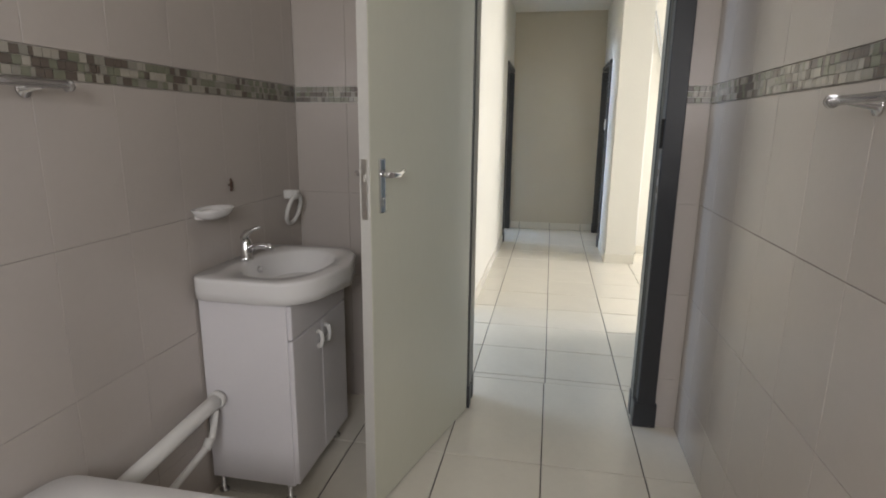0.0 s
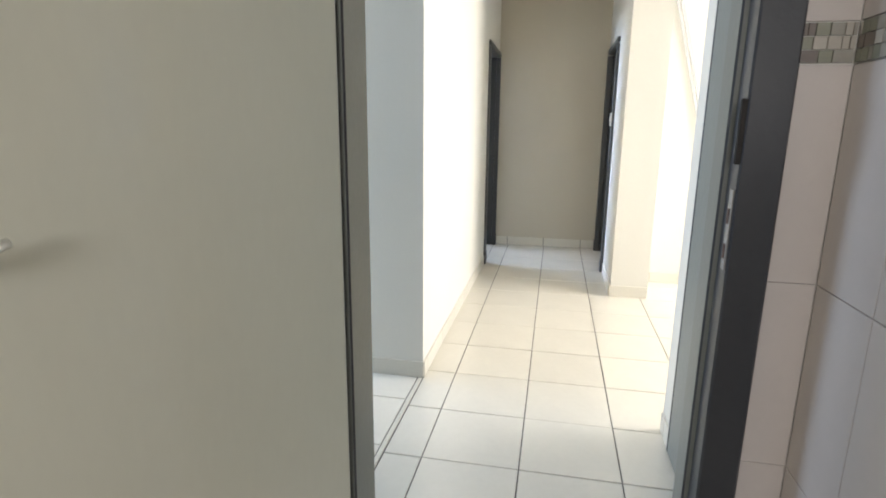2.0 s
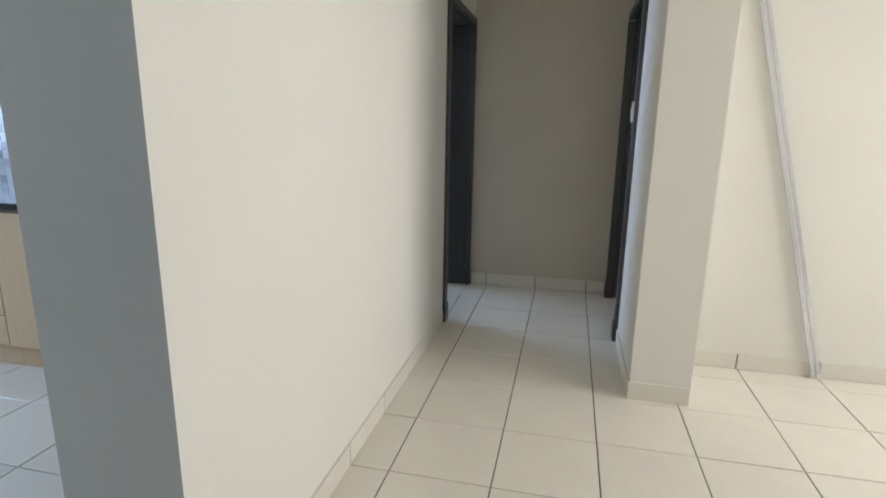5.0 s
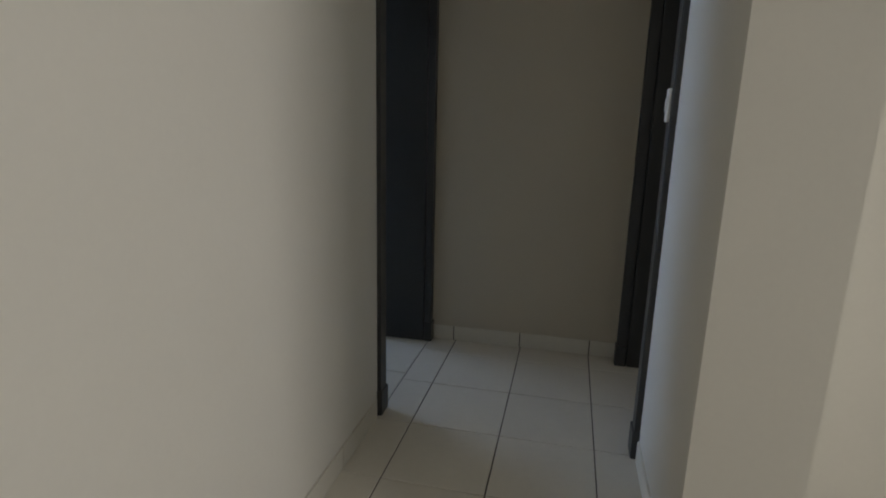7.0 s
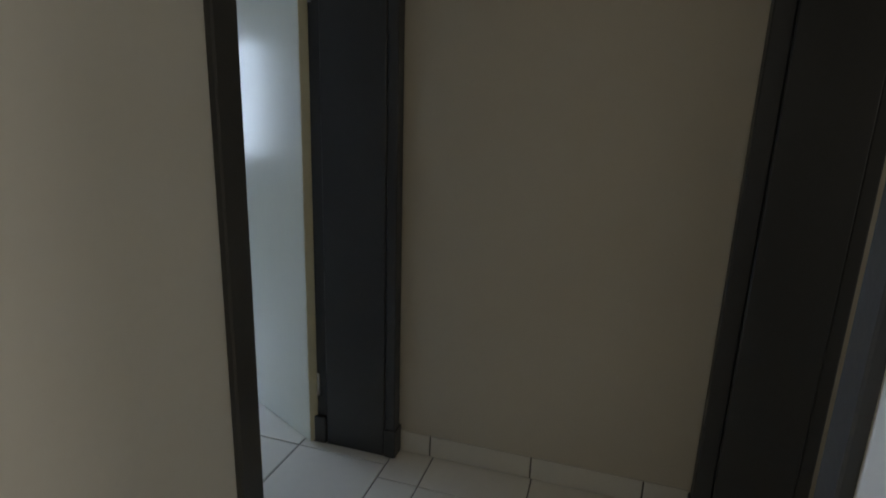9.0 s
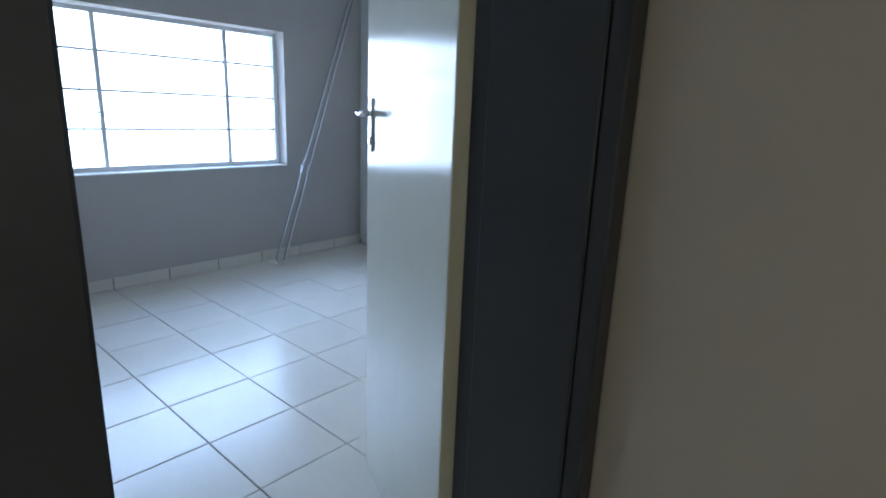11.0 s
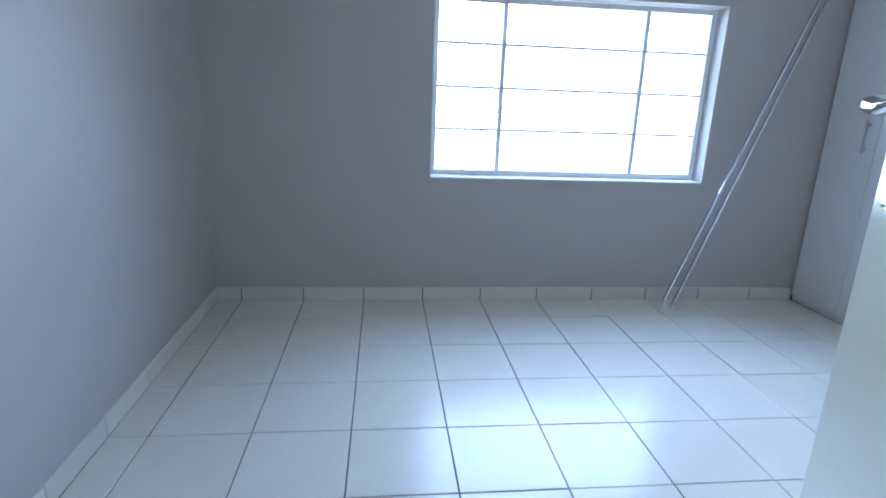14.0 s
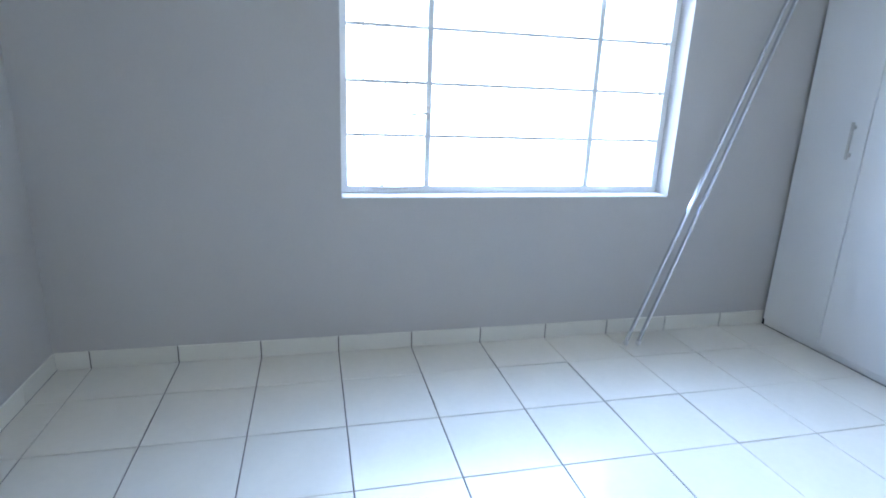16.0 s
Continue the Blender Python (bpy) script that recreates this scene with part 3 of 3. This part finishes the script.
pen = thing("return_cabinet", (-1.15, 4.95, 0), "maple end cabinet of the L-shaped kitchen counter", "cabinet", "kitchen base cabinets")
part(pen, "body", MAPLE, (-1.425, -0.855, 4.73, 5.164, 0.12, 0.858))
part(pen, "end_panel", MAPLE, (-1.43, -0.855, 4.71, 4.729, 0.12, 0.86), (-1.36, -0.855, 4.7105, 4.7285, 0, 0.1195))
part(pen, "plinth", MAPLE, (-1.36, -1.342, 4.73, 5.22, 0, 0.119))
ctop = thing("countertop", (-2.5, 5.4, 0.86), "polished black granite L-shaped countertop", "countertop")
part(ctop, "slab", GRANITE, (-4.595, -1.48, 5.13, 5.742, 0.865, 0.90), bevel=0.006)
part(ctop, "return_slab", GRANITE, (-1.4795, -0.855, 4.68, 5.742, 0.862, 0.8965), bevel=0.006)


def wall_unit(x0, x1, handles, label):
    u = thing("wall_cabinet", ((x0 + x1) / 2, 5.6, 1.36), label, "cabinet", "kitchen wall cabinets")
    part(u, "body", MAPLE, (x0 + 0.0005, x1 - 0.0005, 5.4685, 5.749, 1.36, 2.08))
    n = len(handles)
    for i, hx in enumerate(handles):
        a, b = x0 + (x1 - x0) * i / n, x0 + (x1 - x0) * (i + 1) / n
        d = part(u, "door", MAPLE, (a + 0.002, b - 0.002, 5.45, 5.468, 1.363, 2.078))
        bar_handle(d, "z", hx, 5.45, 1.53, 0.19)


wall_unit(-3.01, -2.50, [-2.56], "maple laminate wall cabinet above mosaic splashback")
wall_unit(-2.495, -1.58, [-2.45, -1.99], "maple laminate double wall cabinet above mosaic splashback")
wall_unit(-1.577, -0.86, [-1.53], "maple laminate wall cabinet above mosaic splashback")

sink = thing("kitchen_sink", (-3.5, 5.4, 0.9), "stainless steel drop-in sink with drainer", "sink")
bm = bmesh.new()
bx(bm, -3.06, -3.02, 5.20, 5.62, 0.9005, 0.9065, 0.002)
bx(bm, -4.2, -3.0595, 5.20, 5.235, 0.9005, 0.9065, 0.002)
bx(bm, -4.2, -3.0595, 5.585, 5.62, 0.9005, 0.9065, 0.002)
bx(bm, -3.42, -3.0595, 5.2355, 5.5845, 0.901, 0.904, 0.001)
for k in range(6):
    tube(bm, [(-3.40, 5.27 + 0.055 * k, 0.9045), (-3.09, 5.27 + 0.055 * k, 0.9045)], 0.004, 6)
loft(bm, [hoop(-3.8, 5.41, 0.905, 0.375, 0.178, 32, 8), hoop(-3.8, 5.41, 0.9035, 0.34, 0.16, 32, 6), hoop(-3.8, 5.41, 0.8995, 0.335, 0.155, 32, 6)])
made("bowl", bm, SATIN, sink)
kt = thing("kitchen_tap", (-3.48, 5.6, 0.9), "chrome wall-side sink mixer with swan neck", "tap")
bm = bmesh.new()
tube(bm, [(-3.62, 5.655, 0.95), (-3.34, 5.655, 0.95)], 0.016, 12)
for x in (-3.60, -3.36):
    tube(bm, [(x, 5.655, 0.9005), (x, 5.655, 0.95), (x, 5.655, 0.985)], [0.014, 0.014, 0.018], 12)
    tube(bm, [(x - 0.03, 5.655, 0.985), (x + 0.03, 5.655, 0.985)], 0.009, 8)
tube(bm, [(-3.48, 5.655, 0.95), (-3.48, 5.655, 1.08), (-3.485, 5.63, 1.13), (-3.50, 5.57, 1.14), (-3.51, 5.52, 1.10)], 0.010, 10)
made("mixer", bm, CHROME, kt)
sock = thing("power_socket", (-2.33, 5.735, 1.14), "white wall power socket with switch on mosaic splashback", "socket")
part(sock, "plate", PLASTIC, (-2.382, -2.278, 5.728, 5.741, 1.085, 1.195), bevel=0.004)
for x, z in ((-2.345, 1.155), (-2.360, 1.125), (-2.330, 1.125)):
    bm = bmesh.new()
    tube(bm, [(x, 5.7275, z), (x, 5.7265, z)], 0.0055, 8)
    made("pin_hole", bm, DARK_GAP, sock)
part(sock, "rocker", PLASTIC, (-2.312, -2.295, 5.7225, 5.7275, 1.14, 1.17), bevel=0.002)
ol = thing("small_outlet", (-1.7, 5.16, 0.8), "small dark vent knob below the counter", "knob")
bm = bmesh.new()
tube(bm, [(-1.70, 5.1645, 0.80), (-1.70, 5.145, 0.80)], [0.014, 0.016], 12)
made("knob", bm, DARK_GAP, ol)

# ---- living side ----


def leaning_rail(foot, head, w, label, group):
    r = thing("curtain_rail", foot, label, "curtain rail", group)
    a, b = Vector(foot), Vector(head)
    d = (b - a).normalized()
    s = d.cross(Vector((0, 1, 0)) if abs(d.y) < 0.7 else Vector((1, 0, 0))).normalized() * w
    n = d.cross(s).normalized() * w * 0.55
    bm = bmesh.new()
    prof = [s + n, -s + n, -s - n, -s * 0.35 - n, -s * 0.35 + n * 0.3, s * 0.35 + n * 0.3, s * 0.35 - n, s - n]
    loft(bm, [[a + p for p in prof], [b + p for p in prof]], True, True)
    for f in bm.faces:
        f.smooth = False
    made("track", bm, ALU, r)
    bm = bmesh.new()
    bmesh.ops.create_cube(bm, size=1)
    m = Matrix((s.normalized(), n.normalized(), d)).transposed().to_4x4()
    bmesh.ops.transform(bm, matrix=Matrix.Translation(a + d * 0.012) @ m @ Matrix.Diagonal((w * 2.5, w * 1.6, 0.02, 1)), verts=bm.verts)
    made("end_cap", bm, PLASTIC, r)
    return r


leaning_rail((1.60, 6.165, 0.004), (0.93, 6.172, 2.5), 0.010, "white curtain rail leaning against a plain wall", "leaning curtain rails")
leaning_rail((1.625, 6.16, 0.004), (0.96, 6.172, 2.5), 0.008, "white curtain rail leaning against a plain wall", "leaning curtain rails")
tr = thing("cable_trunking", (0.93, 6.18, 0.0), "thin white cable trunking in the wall corner", "trunking")
part(tr, "duct", PLASTIC, (0.95, 0.968, 6.176, 6.1895, 0.095, H - 0.01), bevel=0.002)

# ---- bedroom ----


def bedroom_window():
    w = tagged(new("window_1"), "white steel casement window with small panes, blown bright", "window", kind="structure")
    X = -4.60
    bm = bmesh.new()
    y0, y1, z0, z1, t = 7.345, 9.225, 0.862, 1.985, 0.016
    for a, b, c, d in ((y0, y1, z0, z0 + 0.035), (y0, y1, z1 - 0.035, z1), (y0, y0 + 0.035, z0 + 0.0352, z1 - 0.0352), (y1 - 0.035, y1, z0 + 0.0352, z1 - 0.0352)):
        bx(bm, X - t, X + t, a, b, c, d, 0.003)
    for y in (7.805, 8.755):
        bx(bm, X - t, X + t, y - 0.0155, y + 0.0155, z0 + 0.0352, z1 - 0.0352, 0.003)
    made("frame", bm, WINDOW_PAINT, w)
    bm = bmesh.new()
    for z in (1.165, 1.435, 1.705):
        for a, b in ((y0 + 0.0352, 7.7893), (7.8207, 8.7393), (8.7707, y1 - 0.0352)):
            bx(bm, X - 0.011, X + 0.011, a, b, z - 0.0085, z + 0.0085, 0.002)
    made("glazing_bar", bm, WINDOW_PAINT, w)
    bm = bmesh.new()
    for a, b in ((y0 + 0.0352, 7.7893), (7.8207, 8.7393), (8.7707, y1 - 0.0352)):
        lv = [z0 + 0.035, 1.156, 1.174, 1.426, 1.444, 1.696, 1.714, z1 - 0.035]
        for c, d in zip(lv[::2], lv[1::2]):
            bx(bm, X - 0.002, X + 0.002, a, b, c, d)
    g = made("pane", bm, GLASS, w)
    g.visible_shadow = False
    bm = bmesh.new()
    for y in (7.47, 7.585, 7.70):
        tube(bm, [(X - 0.06, y, 0.863), (X - 0.06, y, 1.74)], 0.005, 6)
    tube(bm, [(X - 0.06, 7.345, 1.0), (X - 0.06, 7.80, 1.0)], 0.004, 6)
    tagged(made("burglar_bar", bm, WINDOW_PAINT, w), "thin steel burglar bars outside the panes")
    bm = bmesh.new()
    tube(bm, [(X + 0.02, 7.80, 1.285), (X + 0.055, 7.79, 1.285), (X + 0.06, 7.70, 1.275)], 0.006, 8)
    tube(bm, [(X + 0.06, 7.70, 1.275), (X + 0.058, 7.697, 1.20)], 0.005, 8)
    bx(bm, X + 0.0165, X + 0.026, 7.792, 7.818, 1.25, 1.32, 0.002)
    bx(bm, X + 0.0165, X + 0.03, 7.50, 7.70, 0.885, 0.895, 0.002)
    bx(bm, X + 0.0165, X + 0.04, 7.55, 7.565, 0.8955, 0.91, 0.002)
    made("stay", bm, SATIN, w)
    bm = bmesh.new()
    bx(bm, -4.695, -4.464, 7.345, 9.225, 0.8505, 0.8605, 0.003)
    made("sill", bm, WINDOW_PAINT, w)


bedroom_window()


def closet_unit(x0, x1, label):
    c = thing("closet_unit", ((x0 + x1) / 2, 10.4, 0), label, "wardrobe", "built-in wardrobe units")
    part(c, "body", CLOSET, (x0 + 0.0005, x1 - 0.0005, 10.0905, 10.745, 0.04, 2.42))
    part(c, "plinth", CLOSET, (x0, x1, 10.085, 10.10, 0, 0.0395))
    mid = (x0 + x1) / 2
    for a, b, hx in ((x0, mid, mid - 0.075), (mid, x1, x1 - 0.075)):
        d = part(c, "door", CLOSET, (a + 0.002, b - 0.002, 10.07, 10.09, 0.042, 2.415))
        h = part(d, "handle", SATIN, (hx - 0.009, hx + 0.009, 10.042, 10.050, 1.12, 1.32), (hx - 0.007, hx + 0.007, 10.0505, 10.0695, 1.135, 1.155), (hx - 0.007, hx + 0.007, 10.0505, 10.0695, 1.285, 1.305), bevel=0.002, label="slim steel pull handle")


closet_unit(-4.452, -3.62, "white built-in wardrobe with two tall doors")
closet_unit(-3.62, -2.80, "white built-in wardrobe with two tall doors")
closet_unit(-2.80, -1.98, "white built-in wardrobe with two tall doors")
closet_unit(-1.98, -0.86, "white built-in wardrobe with two tall doors")
filler = thing("closet_filler", (-4.455, 10.2, 0), "narrow dark filler gap beside the white wardrobe", "filler strip")
part(filler, "strip", DARK_GAP, (-4.469, -4.454, 10.09, 10.2, 0, 2.42), bevel=0.001)
leaning_rail((-4.295, 8.965, 0.004), (-4.455, 9.99, 2.50), 0.011, "aluminium curtain rail leaning beside the bedroom window", "leaning curtain rails")
leaning_rail((-4.285, 9.04, 0.004), (-4.450, 10.01, 2.44), 0.011, "aluminium curtain rail leaning beside the bedroom window", "leaning curtain rails")

# ---- tiles, laid last ----
lay_floor(-0.524, 4.29, 2.79, 7.43, 0.036, 4.84, px=0.397, py=0.399)
lay_floor(-1.18, 0.63, 0, 0, 0.03, 0, ys=[-0.9, -0.4, 0.005, 0.41, 0.82, 1.23, 1.635, 2.04, 2.79])
lay_floor(-4.6, -0.552, 2.56, 5.75, -1.34, 4.105)
strip = tagged(new("threshold_strip"), "thin cream tile strip between kitchen and corridor floors", "threshold", kind="structure")
tile_piece(strip, "strip_tile", 0.021, 1.385, 0.008, SKIRT_TILE, pose(-0.5485, 2.562, -0.006))
lay_floor(-4.47, -0.524, 5.945, 10.08, -3.34, 7.72)



def run(name):
    return tagged(new(name), "low cream skirting tiles along the wall", "skirting", kind="structure")


sk = run("baseboard_corridor")
skirting(sk, "x", -0.525, 1, 3.95, 6.44, 4.84)
skirting(sk, "y", 3.95, -1, -0.85, -0.516, -0.85)
skirting(sk, "y", 7.43, -1, -0.53, 0.59, 0.03)
skirting(sk, "x", 0.60, -1, 5.68, 6.40, 5.64)
skirting(sk, "y", 5.68, -1, 0.591, 0.88, 0.6)
skirting(sk, "x", 0.65, -1, 3.52, 3.68, 2.8)
skirting(sk, "y", 3.68, 1, 0.645, 0.84, 0.6)
skirting(sk, "y", 6.19, -1, 0.97, 1.62, 1.22)
skirting(sk, "y", 6.19, -1, 1.63, 4.29, 1.62)
sk = run("baseboard_bedroom")
skirting(sk, "x", -4.47, 1, 5.945, 10.08, 7.72)
skirting(sk, "y", 5.94, 1, -4.46, -0.85, -3.34)
BZ = [0, 0.24, 0.64, 1.04, 1.45, 1.523, 1.93, 2.33, 2.75]
for wall, axis, c, face, a, b, o in (("wall_bath_east", "x", 0.63, -1, 0.5, 2.45, 1.75), ("wall_bath_west", "x", -1.18, 1, 0.5, 2.45, 1.35)):
    wall_tiles(bpy.data.objects[wall], axis, c, face, a, b, o, BZ, 0.002 if face < 0 else 0.001)
wn = bpy.data.objects["wall_bath_north"]
wall_tiles(wn, "y", 2.455, -1, -1.175, -0.425, -1.175, BZ, 0.001)
wall_tiles(wn, "y", 2.455, -1, 0.53, 0.625, 0.53, BZ, 0.001)
mosaic("mosaic_band", bpy.data.objects["wall_bath_east"], "x", 0.63, -1, 0.5, 2.447, 1.452, 3, 0.0232, MOSAIC, 3, mixed=True)
mosaic("mosaic_band", bpy.data.objects["wall_bath_west"], "x", -1.18, 1, 0.5, 2.447, 1.452, 3, 0.0232, MOSAIC, 4, mixed=True)
mosaic("mosaic_band", wn, "y", 2.455, -1, -1.172, -0.425, 1.452, 3, 0.0232, MOSAIC, 5, mixed=True)
mosaic("mosaic_band", wn, "y", 2.455, -1, 0.53, 0.622, 1.452, 3, 0.0232, MOSAIC, 6, mixed=True)
mosaic("splashback", bpy.data.objects["wall_kitchen_north"], "y", 5.75, -1, -4.59, -0.86, 0.902, 9, 0.0508, SPLASH, 8, weights=[1.5, 3, 2.5, 1.3, 2.5])
